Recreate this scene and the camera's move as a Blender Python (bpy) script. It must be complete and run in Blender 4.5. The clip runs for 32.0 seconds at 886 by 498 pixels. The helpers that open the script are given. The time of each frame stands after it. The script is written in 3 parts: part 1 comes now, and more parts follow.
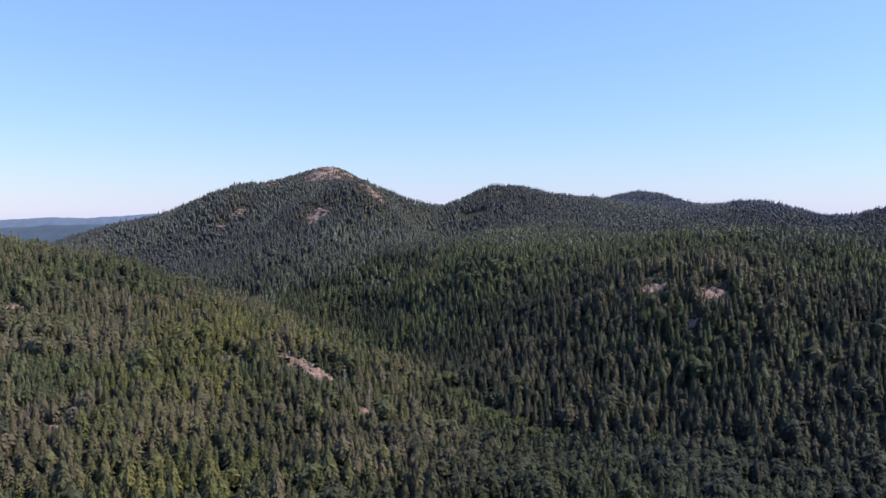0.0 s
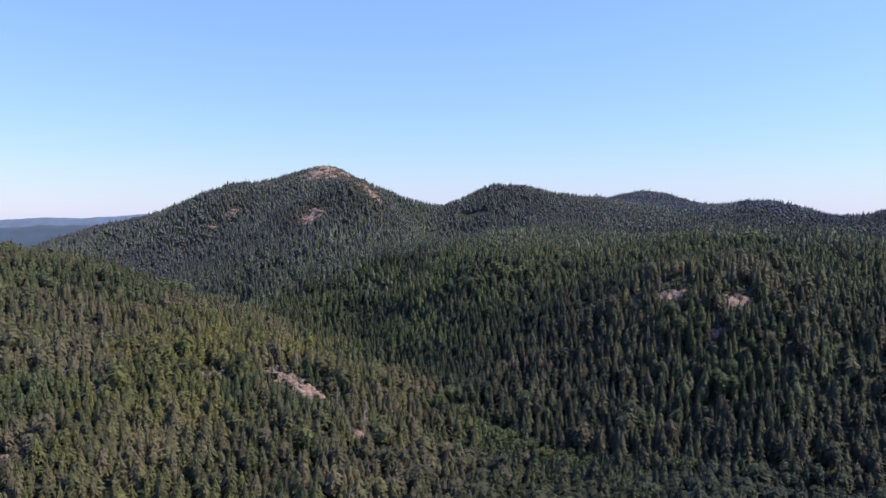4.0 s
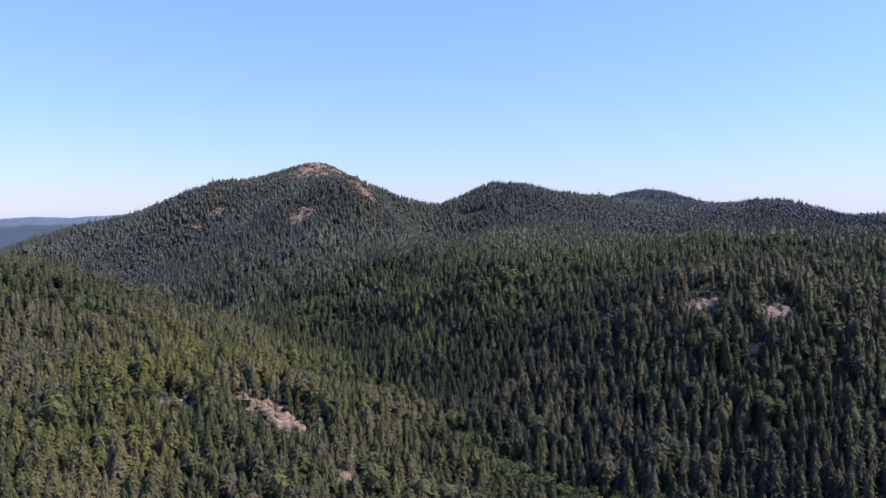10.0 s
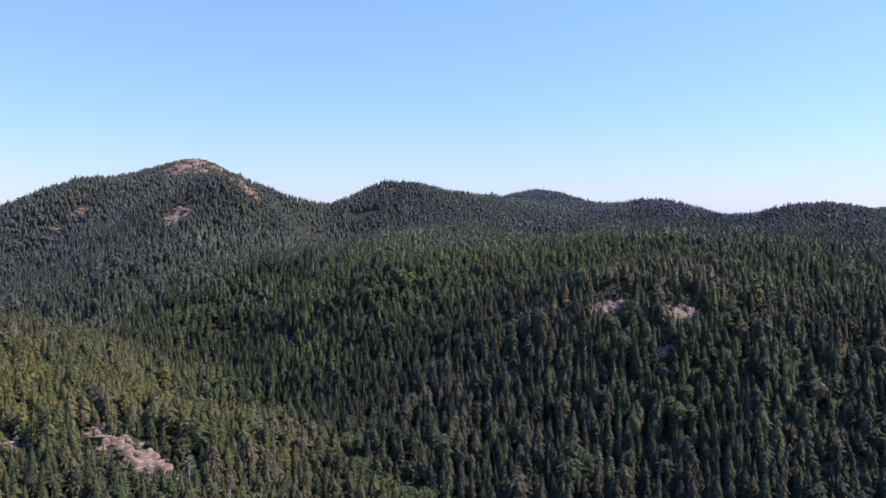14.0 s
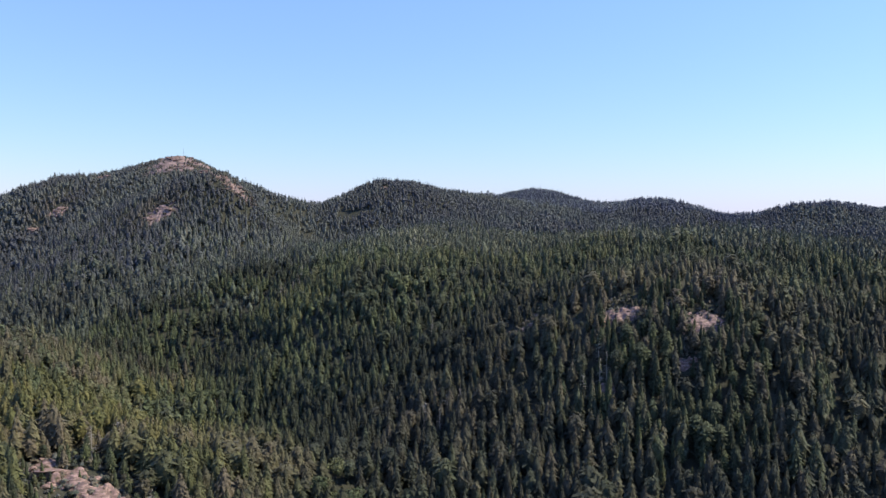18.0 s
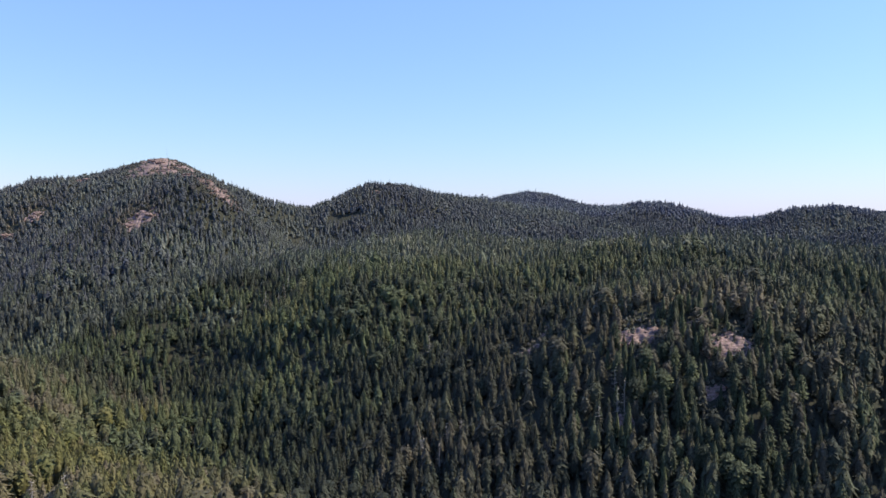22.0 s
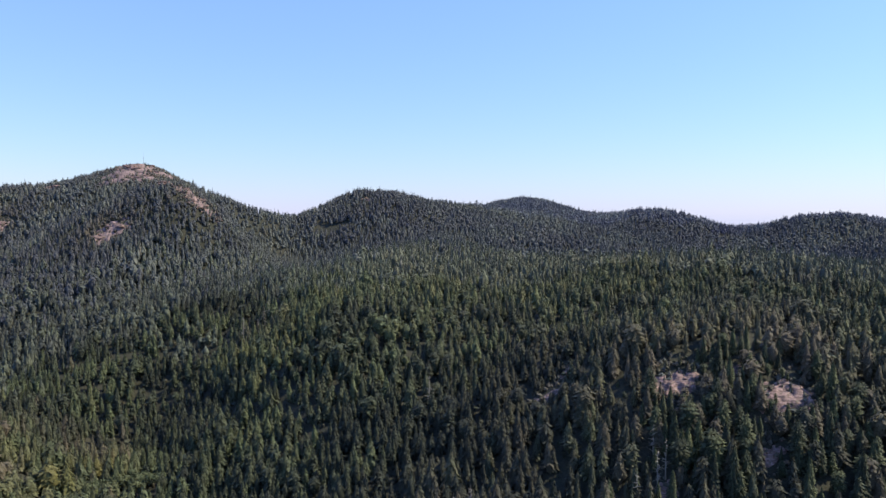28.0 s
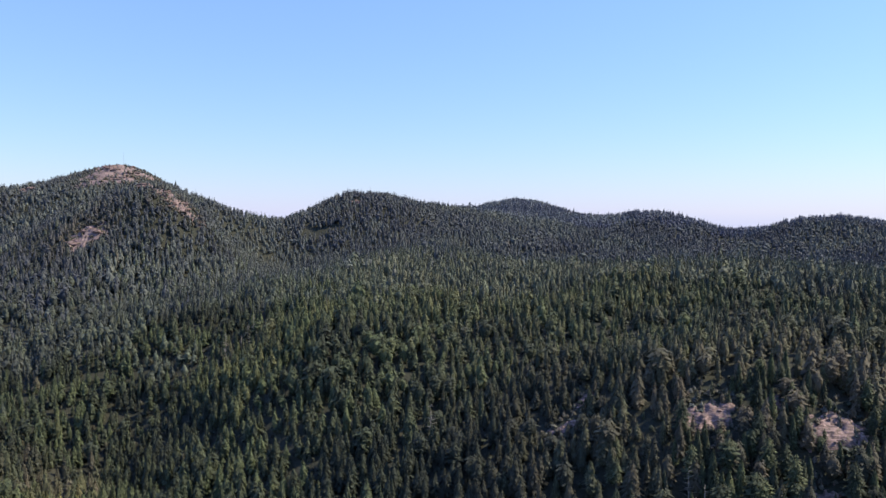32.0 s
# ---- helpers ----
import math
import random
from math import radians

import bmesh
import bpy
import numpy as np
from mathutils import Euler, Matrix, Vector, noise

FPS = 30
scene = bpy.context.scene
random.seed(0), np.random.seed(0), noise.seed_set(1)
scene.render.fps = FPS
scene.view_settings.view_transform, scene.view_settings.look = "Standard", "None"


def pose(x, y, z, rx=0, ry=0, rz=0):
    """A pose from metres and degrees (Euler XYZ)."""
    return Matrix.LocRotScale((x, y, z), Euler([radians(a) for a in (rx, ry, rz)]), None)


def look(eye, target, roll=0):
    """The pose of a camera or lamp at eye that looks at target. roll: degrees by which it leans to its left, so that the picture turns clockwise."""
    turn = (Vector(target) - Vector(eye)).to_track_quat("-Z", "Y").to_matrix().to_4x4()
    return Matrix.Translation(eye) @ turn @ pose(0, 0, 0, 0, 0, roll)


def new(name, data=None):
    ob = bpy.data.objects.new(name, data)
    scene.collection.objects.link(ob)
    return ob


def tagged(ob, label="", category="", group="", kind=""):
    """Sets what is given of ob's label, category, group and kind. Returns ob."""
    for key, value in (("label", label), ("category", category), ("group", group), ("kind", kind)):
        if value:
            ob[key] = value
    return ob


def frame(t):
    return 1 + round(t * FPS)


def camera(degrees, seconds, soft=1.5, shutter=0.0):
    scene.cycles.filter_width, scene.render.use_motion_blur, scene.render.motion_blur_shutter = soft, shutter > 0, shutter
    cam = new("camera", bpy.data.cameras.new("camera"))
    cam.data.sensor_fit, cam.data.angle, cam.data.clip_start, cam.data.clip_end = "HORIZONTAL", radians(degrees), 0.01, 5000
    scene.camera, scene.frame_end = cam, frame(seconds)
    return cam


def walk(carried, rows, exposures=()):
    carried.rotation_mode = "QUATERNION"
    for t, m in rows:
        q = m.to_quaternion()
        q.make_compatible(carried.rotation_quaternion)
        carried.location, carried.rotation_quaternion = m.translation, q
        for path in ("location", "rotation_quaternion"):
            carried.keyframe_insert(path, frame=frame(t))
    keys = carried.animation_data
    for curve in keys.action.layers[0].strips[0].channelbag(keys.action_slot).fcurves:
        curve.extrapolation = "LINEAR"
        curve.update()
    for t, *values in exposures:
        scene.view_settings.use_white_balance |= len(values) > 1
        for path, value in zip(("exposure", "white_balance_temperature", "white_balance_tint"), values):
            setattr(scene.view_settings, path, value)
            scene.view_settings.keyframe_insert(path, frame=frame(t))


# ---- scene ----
cam = camera(66.0, 32.0, soft=1.4)
PATH = [
    (0.0, pose(0.00, 0.00, 160.00, 86.766, 0, -0.062)),
    (1.0, pose(-0.65, 9.36, 160.14, 86.778, 0, -0.053)),
    (2.0, pose(-1.29, 18.68, 160.26, 86.782, 0, -0.078)),
    (3.0, pose(-1.93, 27.91, 160.32, 86.782, 0, -0.125)),
    (3.5, pose(-2.23, 32.48, 160.33, 86.777, 0, -0.165)),
    (5.5, pose(-3.43, 50.63, 160.20, 86.756, 0, -0.328)),
    (6.0, pose(-3.72, 55.18, 160.15, 86.754, 0, -0.367)),
    (7.0, pose(-4.30, 64.34, 160.05, 86.748, 0, -0.434)),
    (8.0, pose(-4.84, 73.59, 159.93, 86.738, 0, -0.502)),
    (9.0, pose(-5.33, 82.95, 159.78, 86.734, 0, -0.583)),
    (10.0, pose(-5.72, 92.39, 159.58, 86.725, 0, -0.678)),
    (11.0, pose(-6.04, 101.80, 159.35, 86.728, 0, -0.790)),
    (12.0, pose(-6.27, 111.04, 159.11, 86.733, 0, -0.899)),
    (12.5, pose(-6.36, 115.56, 158.99, 86.747, 0, -0.975)),
    (13.0, pose(-6.43, 119.99, 158.87, 86.763, 0, -1.594)),
    (13.5, pose(-6.46, 124.38, 158.75, 86.756, 0, -7.038)),
    (14.0, pose(-6.44, 128.77, 158.63, 86.770, 0, -9.829)),
    (14.5, pose(-6.36, 133.20, 158.48, 86.787, 0, -9.870)),
    (16.5, pose(-5.42, 151.03, 158.01, 86.767, 0, -10.200)),
    (17.0, pose(-5.04, 155.41, 157.97, 86.756, 0, -10.285)),
    (18.0, pose(-4.17, 164.01, 158.10, 86.734, 0, -10.462)),
    (19.0, pose(-3.31, 172.60, 158.63, 86.727, 0, -10.646)),
    (20.0, pose(-2.63, 181.39, 159.67, 86.751, 0, -10.827)),
    (21.0, pose(-2.03, 190.39, 161.12, 86.789, 0, -11.021)),
    (22.0, pose(-1.40, 199.51, 162.82, 86.842, 0, -11.200)),
    (23.0, pose(-0.69, 208.54, 164.67, 86.881, 0, -11.369)),
    (24.0, pose(0.08, 217.31, 166.59, 86.922, 0, -11.526)),
    (25.0, pose(0.84, 225.89, 168.48, 86.941, 0, -11.664)),
    (26.0, pose(1.49, 234.39, 170.26, 86.951, 0, -11.807)),
    (26.5, pose(1.75, 238.66, 171.09, 86.953, 0, -11.882)),
    (28.5, pose(2.43, 255.71, 173.98, 86.917, 0, -12.247)),
    (29.0, pose(2.55, 259.95, 174.61, 86.896, 0, -12.358)),
    (30.0, pose(2.75, 268.35, 175.82, 86.865, 0, -12.606)),
    (31.0, pose(2.93, 276.69, 176.95, 86.852, 0, -12.857)),
    (32.0, pose(3.10, 285.00, 178.05, 86.891, 0, -13.106)),
]
walk(cam, PATH, exposures=((0.0, 0.5), (9.0, 0.53), (14.0, 0.56), (19.0, 0.58), (26.0, 0.58), (32.0, 0.55)))

# ---- daylight ----
SUN_AZ, SUN_EL = radians(96), radians(49.5)
SUN_WAY = Vector((math.sin(SUN_AZ) * math.cos(SUN_EL), math.cos(SUN_AZ) * math.cos(SUN_EL), math.sin(SUN_EL)))
world = bpy.data.worlds.new("sky")
scene.world = world
world.use_nodes = True
wn, wl = world.node_tree.nodes, world.node_tree.links
sky = wn.new("ShaderNodeTexSky")
sky.sky_type, sky.sun_disc = "NISHITA", False
sky.sun_elevation, sky.sun_rotation = SUN_EL, SUN_AZ
sky.altitude, sky.air_density, sky.dust_density, sky.ozone_density = 300, 1.6, 0.0, 1.0
air = wn.new("ShaderNodeMix")
air.data_type = "RGBA"
air.inputs[0].default_value, air.inputs[7].default_value = 0.6, (1.37, 2.36, 9.6, 1)
warm = wn.new("ShaderNodeMix")
warm.data_type, warm.blend_type = "RGBA", "MULTIPLY"
warm.inputs[0].default_value, warm.inputs[7].default_value = 1.0, (1.09, 1.36, 0.55, 1)
wl.new(sky.outputs[0], warm.inputs[6])
wl.new(warm.outputs[2], air.inputs[6])
wl.new(air.outputs[2], wn["Background"].inputs[0])
wn["Background"].inputs[1].default_value = 0.1035
sun = new("sun", bpy.data.lights.new("sun", "SUN"))
sun.data.energy, sun.data.angle, sun.data.color = 4.7, radians(0.53), (1.0, 0.9, 0.69)
sun.matrix_world = look(SUN_WAY * 3000, (0, 0, 0))


# ---- small tools ----
def lattice(ix, iy, seed):
    n = (ix.astype(np.int64) * 374761393 + iy.astype(np.int64) * 668265263 + seed * 974711) & 0x7FFFFFFF
    n = ((n ^ (n >> 13)) * 1274126177) & 0x7FFFFFFF
    return ((n ^ (n >> 16)) & 0xFFFF) / 65535.0


def vnoise(x, y, size, seed=0):
    """Smooth noise from 0 to 1 with features of that size in metres."""
    x, y = np.asarray(x, float) / size, np.asarray(y, float) / size
    ix, iy = np.floor(x), np.floor(y)
    u, v = x - ix, y - iy
    u, v = u * u * (3 - 2 * u), v * v * (3 - 2 * v)
    a, b = lattice(ix, iy, seed), lattice(ix + 1, iy, seed)
    c, d = lattice(ix, iy + 1, seed), lattice(ix + 1, iy + 1, seed)
    return (a * (1 - u) + b * u) * (1 - v) + (c * (1 - u) + d * u) * v


def mesh_of(name, verts, tris, **floats):
    """A triangle mesh from arrays, with float attributes on its points."""
    me = bpy.data.meshes.new(name)
    verts, tris = np.asarray(verts, np.float32), np.asarray(tris, np.int32)
    me.vertices.add(len(verts))
    me.vertices.foreach_set("co", verts.ravel())
    me.loops.add(tris.size)
    me.loops.foreach_set("vertex_index", tris.ravel())
    me.polygons.add(len(tris))
    me.polygons.foreach_set("loop_start", np.arange(0, tris.size, 3, dtype=np.int32))
    for key, values in floats.items():
        me.attributes.new(key, "FLOAT", "POINT").data.foreach_set("value", np.asarray(values, np.float32))
    me.update(calc_edges=True)
    return me


def grid_tris(nx, ny):
    i, j = np.meshgrid(np.arange(nx - 1), np.arange(ny - 1), indexing="ij")
    a = (i * ny + j).ravel()
    b, c, d = a + ny, a + ny + 1, a + 1
    return np.concatenate([np.stack([a, b, c], -1), np.stack([a, c, d], -1)])


def part(name, me, material, parent, label=""):
    ob = new(name, me)
    if not me.materials:
        me.materials.append(material)
    ob.parent = parent
    return tagged(ob, label)


# ---- materials ----
def node_material(name):
    m = bpy.data.materials.new(name)
    m.use_nodes = True
    return m, m.node_tree.nodes, m.node_tree.links, m.node_tree.nodes["Principled BSDF"]


def ramp(nodes, stops):
    r = nodes.new("ShaderNodeValToRGB")
    while len(r.color_ramp.elements) < len(stops):
        r.color_ramp.elements.new(0.5)
    for e, (at, colour) in zip(r.color_ramp.elements, stops):
        e.position, e.color = at, (*colour, 1)
    return r


def noise_node(nodes, links, size, detail=4, coord=None, stretch=None):
    n = nodes.new("ShaderNodeTexNoise")
    n.inputs["Scale"].default_value, n.inputs["Detail"].default_value = 1.0 / size, detail
    if coord is None:
        coord = nodes.new("ShaderNodeTexCoord").outputs["Object"]
    if stretch:
        mp = nodes.new("ShaderNodeMapping")
        mp.inputs["Scale"].default_value = stretch
        links.new(coord, mp.inputs[0])
        coord = mp.outputs[0]
    links.new(coord, n.inputs["Vector"])
    return n


def mix(nodes, links, fac, a, b):
    m = nodes.new("ShaderNodeMix")
    m.data_type = "RGBA"
    for k, v in ((0, fac), (6, a), (7, b)):
        if isinstance(v, (int, float)):
            m.inputs[k].default_value = v
        elif isinstance(v, tuple):
            m.inputs[k].default_value = (*v, 1)
        else:
            links.new(v, m.inputs[k])
    return m.outputs[2]


def maths(nodes, links, op, a, b=0.0):
    m = nodes.new("ShaderNodeMath")
    m.operation = op
    for k, v in enumerate((a, b)):
        if isinstance(v, (int, float)):
            m.inputs[k].default_value = v
        else:
            links.new(v, m.inputs[k])
    return m.outputs[0]


def attribute(nodes, key):
    a = nodes.new("ShaderNodeAttribute")
    a.attribute_name = key
    return a.outputs["Fac"]


def foliage(name, stops, single, ragged=0.0, speckle=2.05, patchy=0.35):
    """Needles or leaves. Each tree has its own tint: an attribute in the joined woods, a random number up to single on a single tree. ragged: the share of gaps between the twigs."""
    m, n, l, p = node_material(name)
    tint = maths(n, l, "MULTIPLY", n.new("ShaderNodeObjectInfo").outputs["Random"], single) if single else attribute(n, "tint")
    col = ramp(n, stops)
    l.new(tint, col.inputs[0])
    geo = n.new("ShaderNodeNewGeometry")
    fleck = noise_node(n, l, 0.8, 3, geo.outputs["Position"])
    gain = maths(n, l, "ADD", maths(n, l, "MULTIPLY", geo.outputs["Random Per Island"], patchy), maths(n, l, "MULTIPLY", maths(n, l, "SUBTRACT", fleck.outputs["Fac"], 0.5 - (1.0 - 0.5 * patchy) / speckle), speckle))
    vm = n.new("ShaderNodeVectorMath")
    vm.operation = "SCALE"
    l.new(col.outputs[0], vm.inputs[0])
    l.new(gain, vm.inputs["Scale"])
    out = vm.outputs[0]
    if not single:
        out = mix(n, l, attribute(n, "dry"), out, (0.112, 0.09, 0.066))
    l.new(out, p.inputs["Base Color"])
    p.inputs["Roughness"].default_value = 0.75
    p.inputs["Specular IOR Level"].default_value = 0.2
    if ragged:
        twig = noise_node(n, l, 0.48, 2, geo.outputs["Position"])
        l.new(maths(n, l, "GREATER_THAN", twig.outputs["Fac"], 0.5 - 0.25 + ragged * 0.5), p.inputs["Alpha"])
    return m


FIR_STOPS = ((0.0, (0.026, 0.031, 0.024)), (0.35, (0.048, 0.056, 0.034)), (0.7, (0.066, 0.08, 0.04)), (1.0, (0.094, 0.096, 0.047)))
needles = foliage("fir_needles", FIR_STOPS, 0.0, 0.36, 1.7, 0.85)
# Copy of FIR_STOPS, coloured warmer and lighter for the sunlit spur.
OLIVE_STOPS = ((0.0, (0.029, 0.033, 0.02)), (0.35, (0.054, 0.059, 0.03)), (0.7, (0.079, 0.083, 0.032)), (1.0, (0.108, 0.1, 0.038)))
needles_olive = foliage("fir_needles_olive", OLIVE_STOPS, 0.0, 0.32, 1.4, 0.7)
# Distance haze is put into the far needles' colour, bluer and paler.
FAR_HAZE_STOPS = ((0.0, (0.061, 0.064, 0.074)), (0.35, (0.083, 0.09, 0.091)), (0.7, (0.1, 0.109, 0.097)), (1.0, (0.124, 0.125, 0.107)))
# Middle slope: the fir colours lightened by a thinner share of painted haze.
MID_HAZE_STOPS = ((0.0, (0.052, 0.057, 0.052)), (0.35, (0.075, 0.084, 0.066)), (0.7, (0.092, 0.104, 0.072)), (1.0, (0.114, 0.116, 0.08)))
needles_mid_hazed = foliage("fir_needles_mid_hazed", MID_HAZE_STOPS, 0.0, 0.3, 1.2, 0.6)
# Hills behind: still more blue haze in the base colour.
BLUE_HAZE_STOPS = ((0.0, (0.064, 0.07, 0.1)), (0.35, (0.09, 0.1, 0.124)), (0.7, (0.108, 0.12, 0.128)), (1.0, (0.138, 0.144, 0.14)))
needles_blue_hazed = foliage("fir_needles_blue_hazed", BLUE_HAZE_STOPS, 0.0, 0.0, 0.8, 0.2)
needles_far_hazed = foliage("fir_needles_far_hazed", FAR_HAZE_STOPS, 0.0, 0.0, 0.6, 0.3)
SINGLE_STOPS = ((0.0, (0.028, 0.034, 0.022)), (0.35, (0.051, 0.06, 0.033)), (0.7, (0.072, 0.082, 0.037)), (1.0, (0.098, 0.098, 0.043)))
needles_single = foliage("fir_needles_single", SINGLE_STOPS, 0.6, 0.34, 1.7, 0.85)
LEAF_STOPS = ((0.0, (0.046, 0.06, 0.032)), (0.5, (0.068, 0.082, 0.04)), (1.0, (0.108, 0.113, 0.056)))
leaves_single = foliage("broad_leaves", LEAF_STOPS, 1.0)


def bark_material(name, dark, light):
    m, n, l, p = node_material(name)
    f = noise_node(n, l, 0.25, 5, stretch=(1, 1, 0.15))
    c = ramp(n, ((0.3, dark), (0.7, light)))
    l.new(f.outputs["Fac"], c.inputs[0])
    l.new(c.outputs[0], p.inputs["Base Color"])
    p.inputs["Roughness"].default_value = 0.9
    b = n.new("ShaderNodeBump")
    b.inputs["Strength"].default_value, b.inputs["Distance"].default_value = 0.6, 0.05
    l.new(f.outputs["Fac"], b.inputs["Height"])
    l.new(b.outputs[0], p.inputs["Normal"])
    return m


bark = bark_material("bark", (0.05, 0.036, 0.028), (0.15, 0.11, 0.085))
dead_wood = bark_material("dead_wood", (0.17, 0.148, 0.13), (0.33, 0.295, 0.265))


def rock_colour(n, l, grey=0.0, bed=1.3):
    coord = n.new("ShaderNodeTexCoord").outputs["Object"]
    big = noise_node(n, l, 5.0, 5, coord)
    fine = noise_node(n, l, 0.6, 6, coord)
    band = noise_node(n, l, bed, 6, coord, (0.45, 0.45, 2.4))
    c = ramp(n, ((0.3, (0.11, 0.07, 0.066)), (0.5, (0.24, 0.15, 0.132)), (0.72, (0.32, 0.206, 0.184))))
    l.new(big.outputs["Fac"], c.inputs[0])
    c2 = ramp(n, ((0.45, (0.045, 0.034, 0.034)), (0.58, (0.31, 0.212, 0.196))))
    l.new(band.outputs["Fac"], c2.inputs[0])
    col = mix(n, l, 0.45, c.outputs[0], c2.outputs[0])
    moss = ramp(n, ((0.56, (0, 0, 0)), (0.64, (1, 1, 1))))
    l.new(fine.outputs["Fac"], moss.inputs[0])
    col = mix(n, l, moss.outputs[0], col, (0.1, 0.08, 0.055))
    # grey: share of violet-grey distance haze mixed into the stone's colour
    if grey:
        col = mix(n, l, grey, col, (0.17, 0.14, 0.165))
    return col, band, fine


def rock_material(name, grey, bed):
    m, n, l, p = node_material(name)
    col, band, fine = rock_colour(n, l, grey, bed)
    l.new(col, p.inputs["Base Color"])
    p.inputs["Roughness"].default_value = 0.88
    b = n.new("ShaderNodeBump")
    b.inputs["Strength"].default_value, b.inputs["Distance"].default_value = 0.9, 0.5
    l.new(band.outputs["Fac"], b.inputs["Height"])
    b2 = n.new("ShaderNodeBump")
    b2.inputs["Strength"].default_value, b2.inputs["Distance"].default_value = 0.7, 0.15
    l.new(fine.outputs["Fac"], b2.inputs["Height"])
    l.new(b.outputs[0], b2.inputs["Normal"])
    l.new(b2.outputs[0], p.inputs["Normal"])
    return m


rock = rock_material("pink_granite", 0.0, 1.3)
# Summit stone: the same rock, its colour greyed to imitate distance haze.
hazed_summit_rock = rock_material("hazed_granite", 0.3, 5.0)


def ground_material():
    m, n, l, p = node_material("forest_floor")
    coord = n.new("ShaderNodeTexCoord").outputs["Object"]
    big = noise_node(n, l, 30.0, 5, coord)
    fine = noise_node(n, l, 1.2, 6, coord)
    c = ramp(n, ((0.3, (0.014, 0.017, 0.01)), (0.55, (0.026, 0.028, 0.016)), (0.75, (0.05, 0.04, 0.028))))
    l.new(fine.outputs["Fac"], c.inputs[0])
    c2 = ramp(n, ((0.35, (0.016, 0.018, 0.011)), (0.65, (0.04, 0.036, 0.024))))
    l.new(big.outputs["Fac"], c2.inputs[0])
    soil = mix(n, l, 0.5, c.outputs[0], c2.outputs[0])
    stone, band, fine2 = rock_colour(n, l)
    edge = ramp(n, ((0.42, (0, 0, 0)), (0.55, (1, 1, 1))))
    mask = maths(n, l, "ADD", maths(n, l, "MULTIPLY", attribute(n, "bare"), 1.05), maths(n, l, "MULTIPLY", maths(n, l, "SUBTRACT", noise_node(n, l, 6.0, 5, coord).outputs["Fac"], 0.5), 0.9))
    l.new(mask, edge.inputs[0])
    l.new(mix(n, l, edge.outputs[0], soil, stone), p.inputs["Base Color"])
    p.inputs["Roughness"].default_value = 0.95
    b = n.new("ShaderNodeBump")
    b.inputs["Strength"].default_value, b.inputs["Distance"].default_value = 0.8, 0.5
    l.new(fine.outputs["Fac"], b.inputs["Height"])
    l.new(b.outputs[0], p.inputs["Normal"])
    return m


floor_mat = ground_material()


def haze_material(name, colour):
    """Far ridges: a steady glow in the colour stands in for kilometres of bright air."""
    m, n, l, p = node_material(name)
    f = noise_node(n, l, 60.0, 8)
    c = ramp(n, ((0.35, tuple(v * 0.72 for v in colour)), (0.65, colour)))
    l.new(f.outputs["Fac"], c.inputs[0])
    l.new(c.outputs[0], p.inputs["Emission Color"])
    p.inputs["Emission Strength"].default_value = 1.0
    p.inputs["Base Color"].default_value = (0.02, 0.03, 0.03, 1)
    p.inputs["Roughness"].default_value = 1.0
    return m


# ---- lie of the land ----
HILLS = []


def hill(x, y, radius, height):
    HILLS.append((x, y, radius, height))


# valley floor and the near slopes: x, y, radius, height
hill(283, 315, 170, -58.6)
hill(-205, 329, 124, 21.7)
hill(103, 362, 114, 16.0)
hill(28, 398, 80, -40.6)
hill(133, 426, 80, -36.9)
hill(-75, 456, 125, 34.1)
hill(280, 480, 113, 25.2)
# spur, knoll and lower slope: x, y, radius, height
hill(176, 496, 42, -4.0)
hill(-88, 406, 42, -3.0)
hill(-350, 500, 249, -2.0)
hill(-280, 600, 55, 10.0)
hill(163, 508, 80, 46.0)
hill(-574, 518, 219, 122.6)
hill(100, 529, 80, -18.7)
hill(-55, 537, 79, -51.6)
hill(675, 546, 186, 42.3)
hill(-330, 583, 159, 52.3)
hill(-7, 662, 80, 22.8)
hill(-81, 668, 79, -63.6)
hill(216, 673, 300, 59.0)
hill(-250, 726, 80, -48.8)
hill(1218, 740, 260, 90.6)
hill(532, 763, 158, -34.0)
hill(528, 778, 301, 88.2)
hill(-89, 778, 189, 48.5)
hill(844, 901, 191, 31.9)
hill(-438, 921, 201, -5.2)
hill(-230, 977, 126, 55.9)
hill(112, 988, 163, 52.9)
# summit ridge and the hills behind: x, y, radius, height
hill(-205, 1272, 55, 7.0)
hill(-240, 1052, 62, 24.0)
hill(-122, 1062, 82, 105.5)
hill(808, 1174, 141, 65.0)
hill(-273, 1164, 127, 67.0)
hill(-156, 1192, 99, 71.1)
hill(-101, 1208, 320, 8.6)
hill(-57, 1223, 74, 45.6)
hill(-794, 1233, 285, 12.8)
hill(512, 1222, 210, 59.6)
hill(168, 1277, 199, 101.6)
hill(1098, 1255, 298, 125.4)
hill(-392, 1245, 99, 59.5)
hill(-533, 1293, 227, 99.9)
hill(75, 1261, 98, 52.9)
hill(631, 1317, 107, 47.5)
hill(-212, 1347, 139, 164.3)
hill(269, 1618, 144, -82.0)
hill(523, 1619, 130, -3.2)
hill(400, 1628, 306, 187.1)

BASE = 28.5
BARE = []


def bare_patch(x, y, rx, ry, turn):
    """An oval of bare rock: its place, half sizes and turn in degrees."""
    BARE.append((x, y, rx, ry, radians(turn)))


# pink rock of the summit and its shoulder
bare_patch(-203, 1238, 35, 42, 0)
bare_patch(-106, 1052, 22, 14, -20)
bare_patch(-144, 1080, 13, 12, 0)
bare_patch(-186, 1010, 17, 11, 5)
bare_patch(-365, 1136, 8, 5, 0)
bare_patch(-345, 1158, 10, 6, 0)
bare_patch(-310, 1232, 10, 6, 0)
